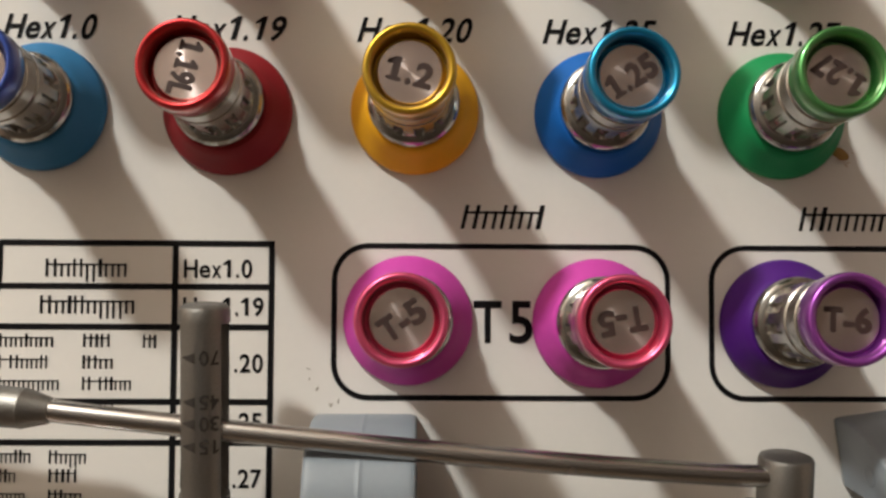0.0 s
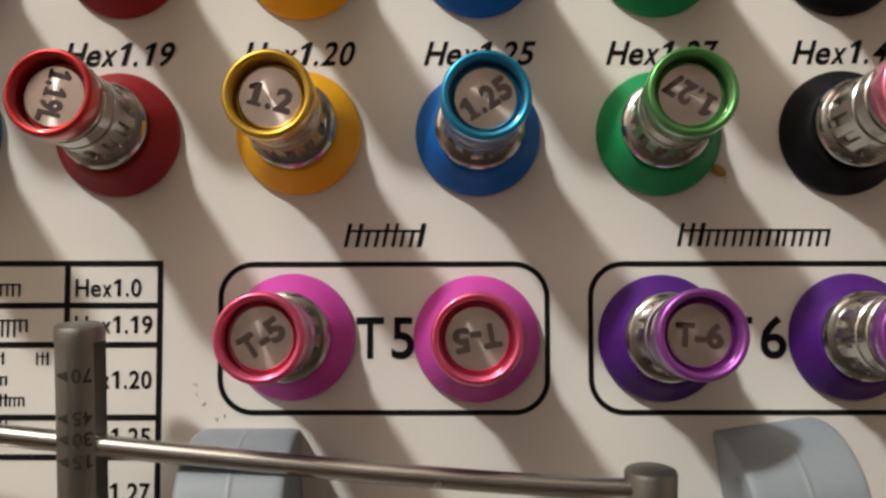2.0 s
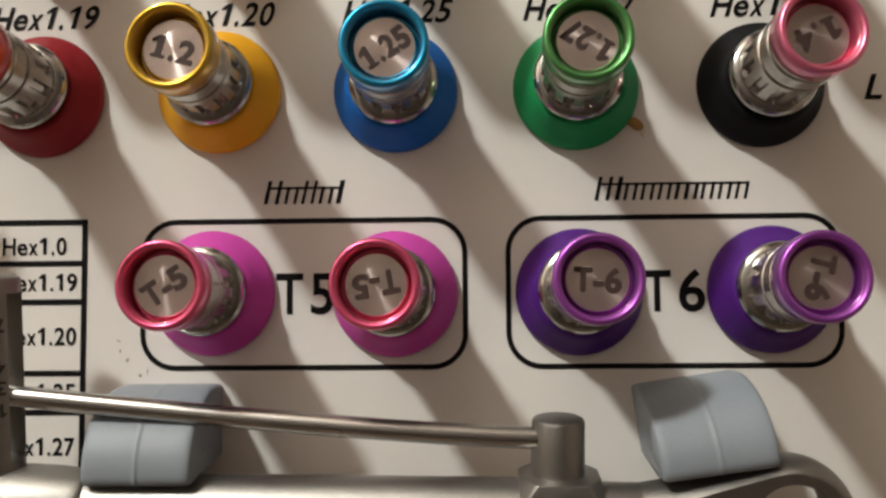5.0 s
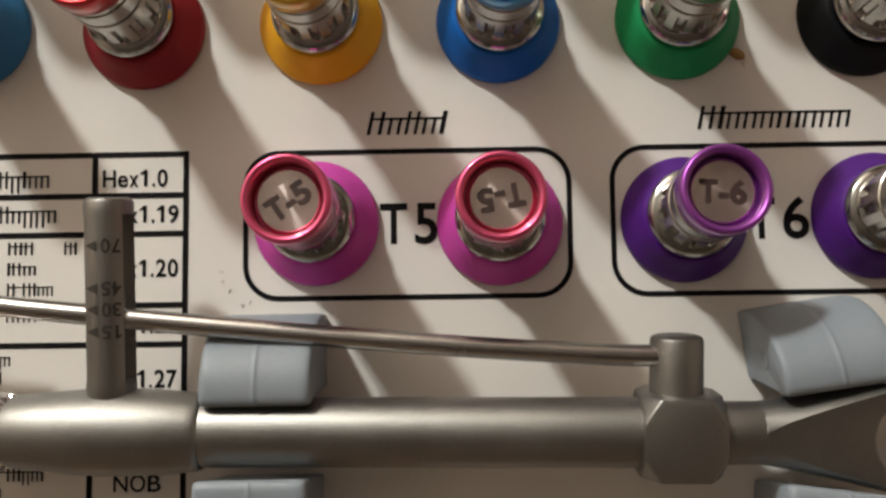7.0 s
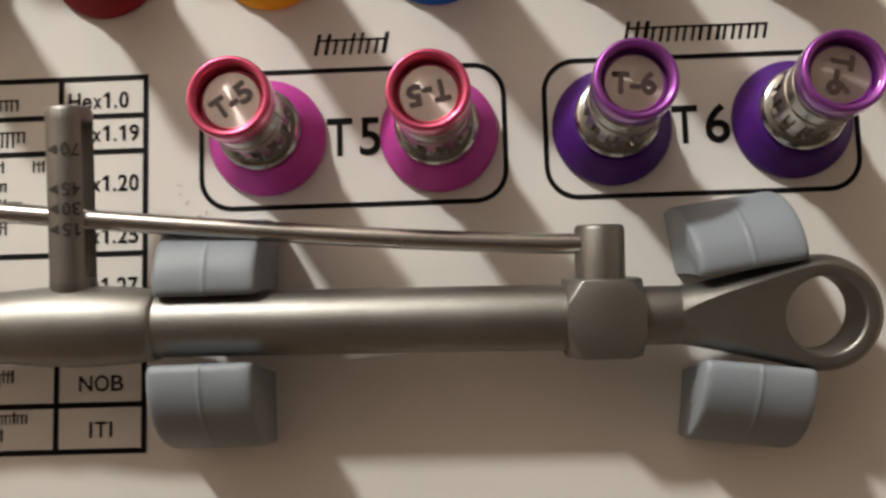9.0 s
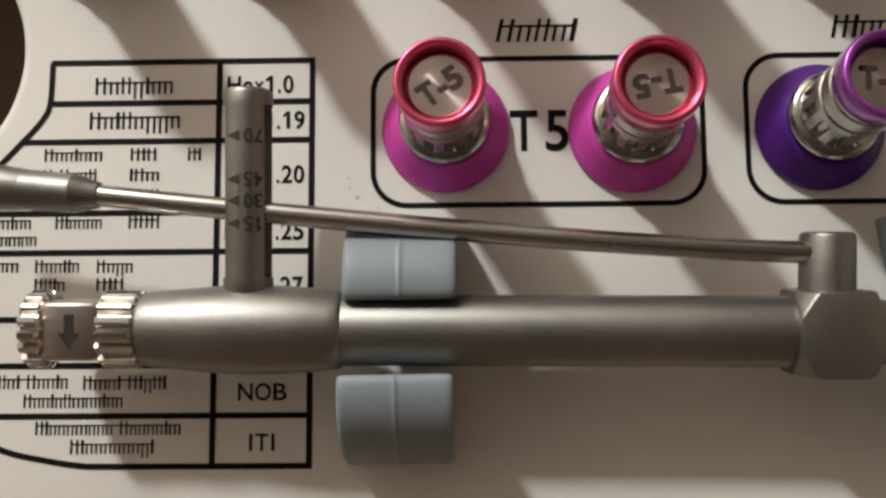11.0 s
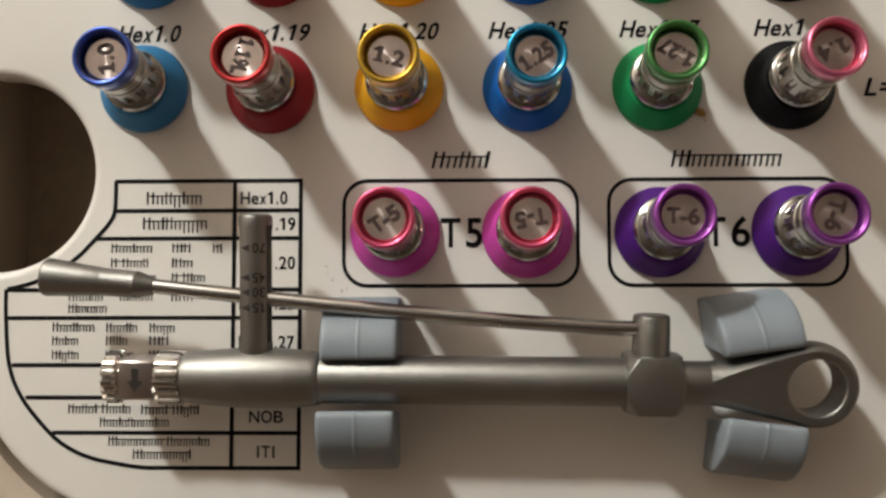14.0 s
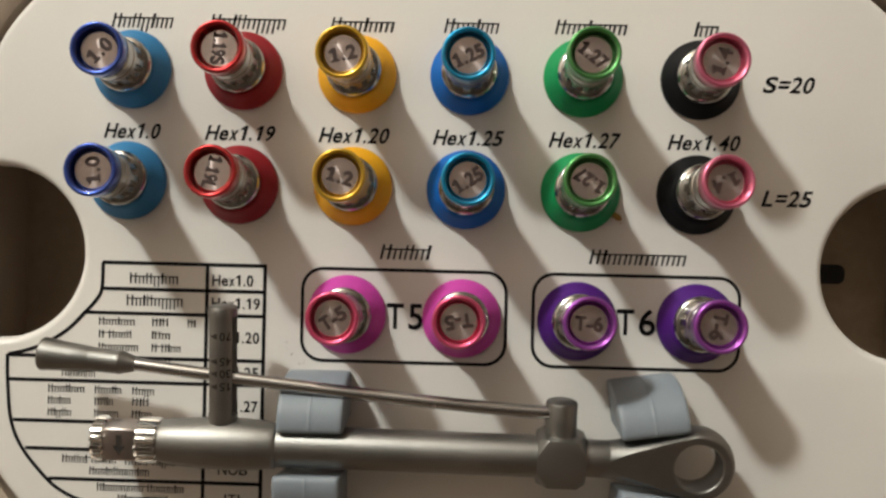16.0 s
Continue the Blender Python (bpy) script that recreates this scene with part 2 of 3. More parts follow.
part("case_wall", shell(rounded(CX, CY, HW + GAP, HH + GAP, CORNER + GAP, 24), rounded(CX, CY, HW + GAP + 7, HH + GAP + 7, CORNER + GAP + 7, 24), 0, -TABLE_Z - 1.6, 1.4), CASE, case)
part("case_floor", prism(rounded(CX, CY, HW + GAP + 0.3, HH + GAP + 0.3, CORNER, 12), 1.0, 6.0), CASE_FLOOR, case, "beige case floor with its shade painted in as brown")
# no hole is cut: a thin black pad paints the slot's dark inside
part("latch_slot", prism(rounded(69.4, 6.85, 3.5, 1.55, 1.2, 6), 6.0, 6.3), SLOT, case, "oval slot, its dark inside painted as a black pad")

# ---------- tray ----------
tray = thing("instrument_tray", "ivory plastic tray plate with printed sizes and two finger notches", "tray", place(0, 0, 0))


def tray_outline(inset):
    """Rounded plate with a round finger notch in each short side, drawn in by an inset."""
    whole = rounded(CX, CY, HW - inset, HH - inset, CORNER - inset, 24)
    right_up, left_up = whole[:25], whole[25:50]
    left_dn, right_dn = whole[50:75], whole[75:100]
    R, EASE = 12.2, 3.0

    def notch(sign):
        edge, DEEP = CX + sign * HW, 3.15 if sign < 0 else 3.25
        mid, bend = edge - sign * EASE, EASE - inset
        upper = [(mid + sign * bend * math.cos(radians(9 * k)), CY + R + EASE - bend * math.sin(radians(9 * k))) for k in range(11)]
        bay = [(edge - sign * DEEP + sign * (R + inset) * math.cos(radians(90 + 5 * k)), CY + (R + inset) * math.sin(radians(90 + 5 * k))) for k in range(37)]
        lower = [(x, 2 * CY - y) for x, y in reversed(upper)]
        return upper + bay + lower

    return right_up + left_up + notch(-1) + left_dn + right_dn + notch(1)[::-1]


def plate_mesh():
    bm = bmesh.new()
    ROUND = 1.15
    steps = [(ROUND * (1 - math.sin(radians(a))), -ROUND * (1 - math.cos(radians(a)))) for a in (0, 15, 30, 45, 60, 75, 90)]
    rows = [[bm.verts.new((x, y, z)) for x, y in tray_outline(d)] for d, z in steps + [(0.0, -3.0), (0.2, -3.2)]]
    for a, b in zip(rows, rows[1:]):
        for k in range(len(a)):
            bm.faces.new((a[k], a[(k + 1) % len(a)], b[(k + 1) % len(a)], b[k]))
    bm.faces.new(rows[0])
    bm.faces.new(rows[-1][::-1])
    return bm


part("plate", plate_mesh(), PLASTIC, tray, sharp=60)

# printed size table
T_R, T_IN = -15.1, -23.2
ROWS_Y = [6.5, 2.85, -0.55, -6.8, -10.2, -15.9, -19.8, -24.0, -28.15]
LEFT = [(-37.9, 6.5), (-38.0, 2.9), (-38.7, 1.3), (-40.3, -0.55), (-42.6, -2.9), (-45.4, -4.8), (-48.2, -6.0), (-51.1, -6.7)]
LEFT_LOW = [(-51.2, -6.7), (-51.1, -10.4), (-50.5, -16.0), (-48.75, -20.0), (-45.35, -24.0), (-42.9, -25.85), (-40.2, -27.0), (-37.4, -27.6), (-34.5, -28.05), (-31.5, -28.15), (T_R, -28.15)]
LINE = 0.5


def eased(pts, n=6):
    """The same path, rounded through its points."""
    q = [pts[0]] + pts + [pts[-1]]
    out = []
    for a, b, c, d in zip(q, q[1:], q[2:], q[3:]):
        for k in range(n):
            u = k / n
            out.append(tuple(0.5 * (2 * b[i] + (c[i] - a[i]) * u + (2 * a[i] - 5 * b[i] + 4 * c[i] - d[i]) * u * u + (3 * b[i] - a[i] - 3 * c[i] + d[i]) * u ** 3) for i in (0, 1)))
    return out + [pts[-1]]


runs = [([(-38.0, 6.5), (T_R, 6.5)], 0.040), (eased(LEFT), 0.044), (eased(LEFT_LOW), 0.044)]
runs += [([(x0, y), (T_R, y)], 0.040) for x0, y in zip((-38.0, -40.3, -51.1, -50.95, -50.2, -48.4, -45.0), ROWS_Y[1:])]
runs += [([(T_R, 6.5 + LINE / 2), (T_R, -28.15 - LINE / 2)], 0.048), ([(T_IN, 6.5), (T_IN, -28.15)], 0.052)]
for path, z in runs:
    part("table_line", band(path, LINE, z, False), INK, tray, flat=True)
for cx in (4.35, 36.4):
    part("printed_frame", band(rounded(cx, 0.0, 14.15, 6.4, 2.9, 8), 0.46, 0.045), INK, tray, "black printed rounded frame", flat=True)

CAP = 2.0
for x, w, body in ((-38.2, 8.0, "Hex1.0"), (-24.0, 9.9, "Hex1.19"), (-8.1, 9.9, "Hex1.20"), (7.8, 9.9, "Hex1.25"), (23.8, 10.0, "Hex1.27"), (40.1, 10.0, "Hex1.40")):
    part("printed_size", lettering(body, x, x + w, 23.95, CAP + 0.05, 0.22, 0.022), INK, tray, flat=True)
part("printed_size", lettering("S=20", 52.9, 60.0, 32.05, 2.15, 0.22, 0.022), INK, tray, flat=True)
part("printed_size", lettering("L=25", 53.1, 60.2, 16.45, 2.15, 0.22, 0.022), INK, tray, flat=True)
for x, w, body in ((1.97, 2.4, "T"), (5.02, 1.96, "5"), (33.8, 2.4, "T"), (36.86, 2.24, "6")):
    part("printed_size", lettering(body, x, x + w, -1.68, 3.48, 0, 0.016), INK, tray, flat=True)
for y, body in ((3.65, "Hex1.0"), (0.45, "Hex1.19"), (-4.3, "Hex1.20"), (-9.2, "Hex1.25"), (-13.9, "Hex1.27")):
    part("printed_size", lettering(body, -22.5, -16.75 if body == "Hex1.0" else -15.75, y, 1.5, 0, 0.018), INK, tray, flat=True)
part("printed_size", lettering("NOB", -21.1, -17.0, -22.75, 1.4, 0, 0.011), INK, tray, flat=True)
part("printed_size", lettering("ITI", -20.1, -18.0, -26.9, 1.4, 0, 0.011), INK, tray, flat=True)

# unlettered word marks: shape, start, end, baseline, height, slant
WORDS = [
    ("Txbdixx", -37.6, -28.8, 39.35, 2.0, 0.22), ("Txibxdds", -23.8, -13.0, 39.4, 2.0, 0.22), ("Txxixm", -7.0, 2.0, 39.3, 2.0, 0.22),
    ("Txxixx", 8.8, 16.6, 39.4, 2.0, 0.22), ("Txxixxm", 24.1, 34.1, 39.5, 2.0, 0.22), ("ixx", 43.2, 46.7, 39.5, 2.0, 0.22),
    ("Txbxi", 0.65, 7.8, 7.9, 2.05, 0.22), ("Tixxxmxxx", 29.6, 43.1, 7.9, 2.05, 0.22),
    ("Txbdixx", -34.2, -27.1, 3.65, 1.5, 0), ("Txibxddx", -34.6, -26.4, 0.55, 1.5, 0),
    ("Txxixm", -38.4, -33.2, -2.25, 1.1, 0), ("TiT", -30.9, -28.4, -2.25, 1.1, 0), ("Ti", -25.9, -24.6, -2.3, 1.1, 0),
    ("T-Txxb", -38.4, -33.6, -4.05, 1.1, 0), ("iTm", -30.9, -28.2, -4.05, 1.1, 0),
    ("Txdxdxx", -38.4, -32.6, -5.85, 1.1, 0), ("T-Tixx", -30.9, -26.6, -5.85, 1.1, 0),
    ("Txxixx", -43.5, -39.1, -8.15, 1.1, 0), ("Tixxxx", -37.2, -33.0, -8.15, 1.1, 0), ("TTT", -30.9, -28.0, -8.15, 1.1, 0), ("Timmxx", -43.5, -38.6, -9.6, 1.1, 0),
    ("Txxiixm", -45.4, -40.1, -11.85, 1.1, 0), ("Txxiix", -38.8, -34.8, -11.9, 1.1, 0), ("Txdx", -33.5, -30.2, -11.95, 1.1, 0),
    ("Txixx", -45.4, -42.0, -13.5, 1.1, 0), ("Tbix", -38.8, -36.0, -13.5, 1.1, 0), ("TiT", -33.5, -30.9, -13.5, 1.1, 0),
    ("Tidbx", -45.4, -41.9, -15.2, 1.1, 0), ("Txxxx", -38.8, -35.2, -15.2, 1.1, 0), ("Tixx", -33.5, -30.5, -15.2, 1.1, 0),
    ("Txbxi Txxix", -43.2, -35.4, -21.7, 1.15, 0), ("Tmxi-Tidbi", -34.3, -27.1, -21.8, 1.15, 0), ("Txxixbmxxixx", -39.3, -30.7, -23.3, 1.15, 0),
    ("Tixxxmxxx Txxxxim", -38.2, -25.8, -25.55, 1.15, 0), ("Tixxxxxxdi", -35.2, -28.0, -27.1, 1.15, 0),
]
for shape, x0, x1, y, h, slant in WORDS:
    part("printed_word", word_bars(shape.replace("s", "x"), x0, x1, y, h, slant), INK, tray, flat=True)


# ---------- silicone grommets and drivers ----------
def grommet(m, mat, label):
    ob = thing("silicone_grommet", label, "grommet", m, "silicone grommets in the tray")
    profile = [(3.05, 0.05), (5.35, 0.05), (5.45, 0.15), (5.45, 0.4), (5.3, 0.75), (4.95, 1.2), (4.55, 1.75), (4.25, 2.3), (4.0, 2.75), (3.75, 2.95), (3.4, 2.95), (3.1, 2.7), (3.05, 2.2)]
    part("flange", lathe(profile[:5], 56, cap=False), mat, ob)
    part("collar", lathe(profile[4:], 56, cap=False), mat, ob)
    return ob


def grip_mesh():
    """Silver grip: rounded foot band, a row of sunk rectangular pockets, a plain upper part with a fine groove."""
    bm = bmesh.new()
    N, STEP = 72, 6
    levels = [(1.2, 2.4, 0), (2.2, 2.8, 0), (2.7, 3.3, 0), (2.85, 3.6, 0), (3.1, 3.74, 0), (3.4, 3.78, 0), (3.7, 3.74, 0), (3.95, 3.58, 0), (4.1, 3.34, 0), (4.16, 3.1, 0), (4.24, 3.05, 0)]
    levels += [(4.32, 3.16, 0), (4.6, 3.18, 0), (4.75, 3.18, 1), (7.3, 3.18, 1), (7.45, 3.18, 0), (8.2, 3.18, 0), (8.3, 3.05, 0), (8.55, 3.05, 0), (8.65, 3.17, 0)]
    levels += [(10.1, 3.17, 0), (10.2, 3.05, 0), (10.45, 3.05, 0), (10.55, 3.15, 0), (11.0, 3.15, 0)]
    rings = []
    for z, r, row in levels:
        ring = []
        for k in range(N):
            rr = 2.82 if row and k % STEP in (1, 2, 3) else r
            a = 2 * math.pi * (k + (0.4 if k % STEP == 0 else -0.4 if k % STEP == 4 else 0)) / N
            ring.append(bm.verts.new((rr * math.cos(a), rr * math.sin(a), z)))
        rings.append(ring)
    for a, b in zip(rings, rings[1:]):
        for k in range(N):
            bm.faces.new((a[k], a[(k + 1) % N], b[(k + 1) % N], b[k]))
    bm.faces.new(rings[0][::-1])
    bm.faces.new(rings[-1])
    return bm


def driver(m, ring_mat, ring_word, text, spin, group):
    ob = thing("screwdriver_tip", f"steel driver with {ring_word} anodised ring and marked end disc", "driver", m, group)
    part("grip", grip_mesh(), GRIP, ob, "knurled polished steel grip", sharp=25)
    ring = [(3.0, 11.05), (3.32, 11.1), (3.39, 11.2), (3.4, 12.75), (3.36, 12.95), (3.27, 13.09), (3.13, 13.15), (2.97, 13.12), (2.84, 13.0), (2.76, 12.82), (2.72, 12.4), (2.7, 11.2), (2.3, 11.1)]
    part("ring", lathe(ring, 56, cap=False), ring_mat, ob, f"{ring_word} anodised ring")
    dish = [(2.36, 11.05), (2.38, 11.85), (2.3, 11.93), (1.2, 11.95), (0.5, 11.96), (0.03, 11.965)]
    disc = part("end_disc", lathe(dish, 48), DISC, ob, "pale turned metal disc")
    half = {3: 1.7, 4: 1.95, 5: 2.02}[len(text)]
    bm = bmesh.new()
    for dx, dy, dz in ((-0.055, 0, 0), (0.055, 0, 0.004), (0, -0.055, 0.008), (0, 0.055, 0.012)):
        layer = lettering(text, dx - half, dx + half, dy - 0.84, 1.68, 0, 0.022, 11.985 + dz, True)
        for f in layer.faces:
            bm.faces.new([bm.verts.new(v.co) for v in f.verts])
        layer.free()
    bmesh.ops.rotate(bm, cent=(0, 0, 0), matrix=Matrix.Rotation(radians(spin), 3, "Z"), verts=bm.verts)
    part("size_marking", bm, DISC_INK, disc, flat=True)
    return ob


SIL = {
    "teal blue": silicone("teal_blue_silicone", (0.04, 0.21, 0.44)), "dark red": silicone("dark_red_silicone", (0.29, 0.012, 0.02)),
    "amber yellow": silicone("amber_silicone", (0.95, 0.46, 0.015)), "bright blue": silicone("bright_blue_silicone", (0.004, 0.13, 0.50)),
    "green": silicone("green_silicone", (0.01, 0.29, 0.09)), "black": material("black_silicone", (0.005, 0.005, 0.006), 0.6, vary=0.1, grain=2000, bump=0.06, shine=0.18),
    "magenta": silicone("magenta_silicone", (0.63, 0.065, 0.42)), "purple": silicone("purple_silicone", (0.075, 0.008, 0.195)),
}
ANO = {
    "dark blue": anodised("dark_blue_ring", (0.04, 0.09, 0.42)), "red": anodised("red_ring", (0.48, 0.02, 0.025)),
    "gold": anodised("gold_ring", (0.62, 0.38, 0.03)), "sky blue": anodised("sky_blue_ring", (0.01, 0.30, 0.56)),
    "green": anodised("green_ring", (0.10, 0.34, 0.10)), "pink": anodised("pink_ring", (0.80, 0.20, 0.34)),
    "crimson": anodised("crimson_ring", (0.78, 0.105, 0.24)), "violet": anodised("violet_ring", (0.36, 0.08, 0.47)),
}
# column, row y, collar, ring, marking, turn of the marking, lean in x and y over the height
SET = [
    (-34.3, 33.5, "teal blue", "dark blue", "1.0", 45, 0.1, 0.2), (-18.7, 33.55, "dark red", "red", "1.19S", -95, -0.3, 0.7),
    (-2.85, 33.4, "amber yellow", "gold", "1.2", 12, -0.5, 0.5), (12.7, 33.5, "bright blue", "sky blue", "1.25", 25, -0.22, 0.45),
    (28.3, 33.5, "green", "green", "1.27", -38, -0.22, 0.85), (44.35, 33.5, "black", "pink", "1.4", 70, -0.4, 0.3),
    (-34.6, 18.0, "teal blue", "dark blue", "1.0", 96, -0.1, 0.5), (-18.95, 17.75, "dark red", "red", "1.19L", -104, -0.6, 0.9),
    (-3.1, 17.9, "amber yellow", "gold", "1.2", -15, -0.25, 0.6), (12.55, 17.75, "bright blue", "sky blue", "1.25", 33, 0.25, 0.62),
    (28.3, 17.75, "green", "green", "1.27", 147, -0.35, 0.85), (44.2, 17.75, "black", "pink", "1.4", 205, 0.8, 1.05),
    (-3.55, 0.12, "magenta", "crimson", "T-5", 34, -0.25, 0.45), (12.4, -0.05, "magenta", "crimson", "T-5", 190, -0.35, 0.58),
    (28.3, -0.02, "purple", "violet", "T-6", -3, 0.1, 0.8), (44.65, 0.08, "purple", "violet", "T-6", -104, -0.15, 0.7),
]
for x, y, sil, ano, text, spin, lx, ly in SET:
    grommet(place(x, y, 0, 0, 0, random.uniform(0, 360)), SIL[sil], f"{sil} silicone grommet set in the tray")
    driver(place(x, y, 0, -math.degrees(ly / 13), math.degrees(lx / 13), 0), ANO[ano], ano, text, spin, "driver tips standing in the tray")


# ---------- grey silicone rests ----------
def rest(m, deep, L, H):
    """A silicone claw: a steep wall towards the wrench, a lip at its top, a round back that runs down to the tray."""
    ob = thing("silicone_rest", "grey silicone rest that grips the torque wrench", "rest", m, "silicone rests of the wrench")
    sec = [(0.95, 0.05), (0.6, H * 0.4), (0.28, H * 0.72), (0.04, H - 1.05), (0.0, H - 0.6), (0.1, H - 0.32), (0.34, H - 0.12), (0.75, H - 0.03)]
    for k in range(1, 12):
        a = radians(8 * k)
        sec.append((0.9 + (deep - 0.9) * math.sin(a), 1.2 + (H - 1.2) * math.cos(a)))
    sec += [(deep, 1.0), (deep, 0.05)]
    bm = bmesh.new()
    rows = []
    ends = [(0.0, 0.93), (0.06, 0.958), (0.18, 0.98), (0.36, 0.993), (0.6, 1.0), (0.9, 1.0)]
    stops = [(-L / 2 + d, k) for d, k in ends] + [(-0.4, 1.0), (-0.14, 1.0), (-0.07, 1.01), (0.07, 1.01), (0.14, 1.0), (0.4, 1.0)] + [(L / 2 - d, k) for d, k in reversed(ends)]
    for x, k in stops:
        rows.append([bm.verts.new((x, deep * 0.45 + (y - deep * 0.45) * k, z if z < 0.2 else H * 0.45 + (z - H * 0.45) * k)) for y, z in sec])
    for a, b in zip(rows, rows[1:]):
        for k in range(len(sec) - 1):
            bm.faces.new((a[k], a[k + 1], b[k + 1], b[k]))
    bm.faces.new(rows[0])
    bm.faces.new(rows[-1][::-1])
    part("block", bm, GREY, ob)
    for e in (-1, 1):
        bm = lathe([(0.95, 0), (0.9, 0.05), (0.75, 0.07), (0.5, 0.04), (0.2, 0.025)], 24, Matrix.Translation((e * (L / 2 - 0.02), deep * 0.42, H * 0.55)) @ (ALONG_X if e > 0 else ALONG_X.inverted()))
        part("mould_dimple", bm, GREY, ob)
    return ob


rest(place(-7.0, -14.9, 0, 0, 0, 0.3), 7.15, 8.6, 9.1)
rest(place(-7.35, -20.45, 0, 0, 0, 180.5), 7.4, 8.7, 9.3)
rest(place(37.95, -14.05, 0, 0, 0, 8.0), 6.8, 8.9, 9.1)
rest(place(38.1, -21.75, 0, 0, 0, 173.0), 6.95, 8.9, 8.6)

# ---------- torque wrench ----------
AXIS_Z = 6.0
wrench = thing("torque_wrench", "bead-blasted steel torque wrench lying between grey silicone rests", "wrench", place(-0.1, -17.2, AXIS_Z, 7.0, 0, -0.62) @ Matrix.Scale(1.02, 4))
part("barrel", lathe([(2.2, -26.6), (2.7, -26.35), (2.88, -25.7), (3.05, -23.7), (3.3, -21), (3.4, -18.5), (3.36, -16), (3.22, -13.6), (3.05, -12.2), (2.97, -11.6), (2.88, -11.35), (2.76, -11.2), (2.6, -11.16)], 56, ALONG_X), STEEL, wrench)
part("tube", lathe([(2.0, -12.2), (2.68, -12.1), (2.7, -12.0), (2.7, 22.6), (2.2, 22.7)], 56, ALONG_X), STEEL, wrench)


def box_block(x0, x1, half, bevel):
    bm = bmesh.new()
    bmesh.ops.create_cube(bm, size=1)
    for v in bm.verts:
        v.co = ((x0, x1)[v.co.x > 0], math.copysign(half, v.co.y), math.copysign(half, v.co.z))
    bmesh.ops.bevel(bm, geom=[e for e in bm.edges if abs(e.verts[0].co.x - e.verts[1].co.x) > 1], offset=bevel, segments=3, affect="EDGES", profile=0.5)
    bmesh.ops.bevel(bm, geom=[e for e in bm.edges if abs(e.verts[0].co.x - e.verts[1].co.x) < 0.01], offset=0.5, segments=2, affect="EDGES", profile=0.5)
    return bm


def cut_block(x0, x1, half):
    """A square block with its eight corners cut away flat and all edges just broken."""
    bm = bmesh.new()
    bmesh.ops.create_cube(bm, size=1)
    for v in bm.verts:
        v.co = ((x0, x1)[v.co.x > 0], math.copysign(half, v.co.y), math.copysign(half, v.co.z))
    for sx, sy, sz in [(a, b, c) for a in (-1, 1) for b in (-1, 1) for c in (-1, 1)]:
        at = Vector((x0 if sx < 0 else x1, sy * half, sz * half * 0.40))
        cut = bmesh.ops.bisect_plane(bm, geom=bm.verts[:] + bm.edges[:] + bm.faces[:], dist=1e-5, plane_co=at, plane_no=(sx * 1.06, sy * 0.707, sz * 0.707), clear_outer=True)
        bmesh.ops.contextual_create(bm, geom=[e for e in cut["geom_cut"] if isinstance(e, bmesh.types.BMEdge)])
    bmesh.ops.bevel(bm, geom=bm.edges[:], offset=0.16, segments=2, affect="EDGES", profile=0.5)
    return bm


part("pivot_block", cut_block(22.3, 28.5, 3.15), STEEL, wrench, sharp=30)
part("neck", lathe([(2.0, 28.2), (2.42, 28.4), (2.4, 31.5), (2.36, 31.7), (2.2, 31.9), (1.6, 32.0)], 48, ALONG_X), STEEL, wrench)


def eye_handle():
    """Flared round handle milled flat above and below, ending in a rounded ring round an eye."""
    cx, R, r, T = 42.9, 4.75, 3.05, 2.34
    N, START, WAIST = 96, 31.5, 2.39
    bm = bmesh.new()
    outer = []
    for k in range(N):
        a = 2 * math.pi * k / N
        x, y = math.cos(a) * R, math.sin(a) * R
        if x < -1.2:
            f = min(1.0, (-x - 1.2) / (R - 1.2))
            w = WAIST + (R * 0.968 - WAIST) * (1 - f) ** 1.15
            y = math.copysign(w, y) if abs(y) > 1e-6 else 0.0
            x = -1.2 - f * (cx - START - 1.2)
        outer.append((cx + x, y))
    rings = []
    levels = [T * math.sin(radians(v)) for v in (-90, -72, -54, -36, -18, 0, 18, 36, 54, 72, 90)]
    for z in levels:
        ring = []
        for x, y in outer:
            w = max(T + 0.01, abs(y)) if x <= cx - 1.2 else R
            straight = w - math.sqrt(w * w - z * z)
            turned = 0.5 * (R - r) * (1 - math.sqrt(max(0.0, 1 - (z / T) ** 2)))
            u = min(1.0, max(0.0, (x - cx + 2.6) / 4.2))
            inset = straight + (turned - straight) * u * u * (3 - 2 * u)
            if x > cx - 1.2:
                d = Vector((x - cx, y))
                s = 1 - inset / d.length
                ring.append(bm.verts.new((cx + d.x * s, d.y * s, z)))
            else:
                ring.append(bm.verts.new((x, math.copysign(max(0.02, abs(y) - inset), y), z)))
        rings.append(ring)
    for rr, z in ((r + 0.3, T), (r + 0.13, T - 0.06), (r + 0.04, T - 0.2), (r, T - 0.5), (r, 0.7 - T), (r + 0.1, 0.3 - T), (r + 0.4, -T)):
        rings.append([bm.verts.new((cx - 0.2 + rr * math.cos(2 * math.pi * k / N), rr * math.sin(2 * math.pi * k / N), z)) for k in range(N)])
    for a, b in zip(rings, rings[1:] + rings[:1]):
        for k in range(N):
            bm.faces.new((a[k], a[(k + 1) % N], b[(k + 1) % N], b[k]))
    return bm


eye = part("eye_handle", eye_handle(), STEEL, wrench, "flared steel handle with a round eye", sharp=40)
rims = [(k * 96, k * 96 + 95) for k in (0, 10)]
for e in eye.data.edges:
    e.use_edge_sharp = any(lo <= e.vertices[0] <= hi and lo <= e.vertices[1] <= hi for lo, hi in rims)


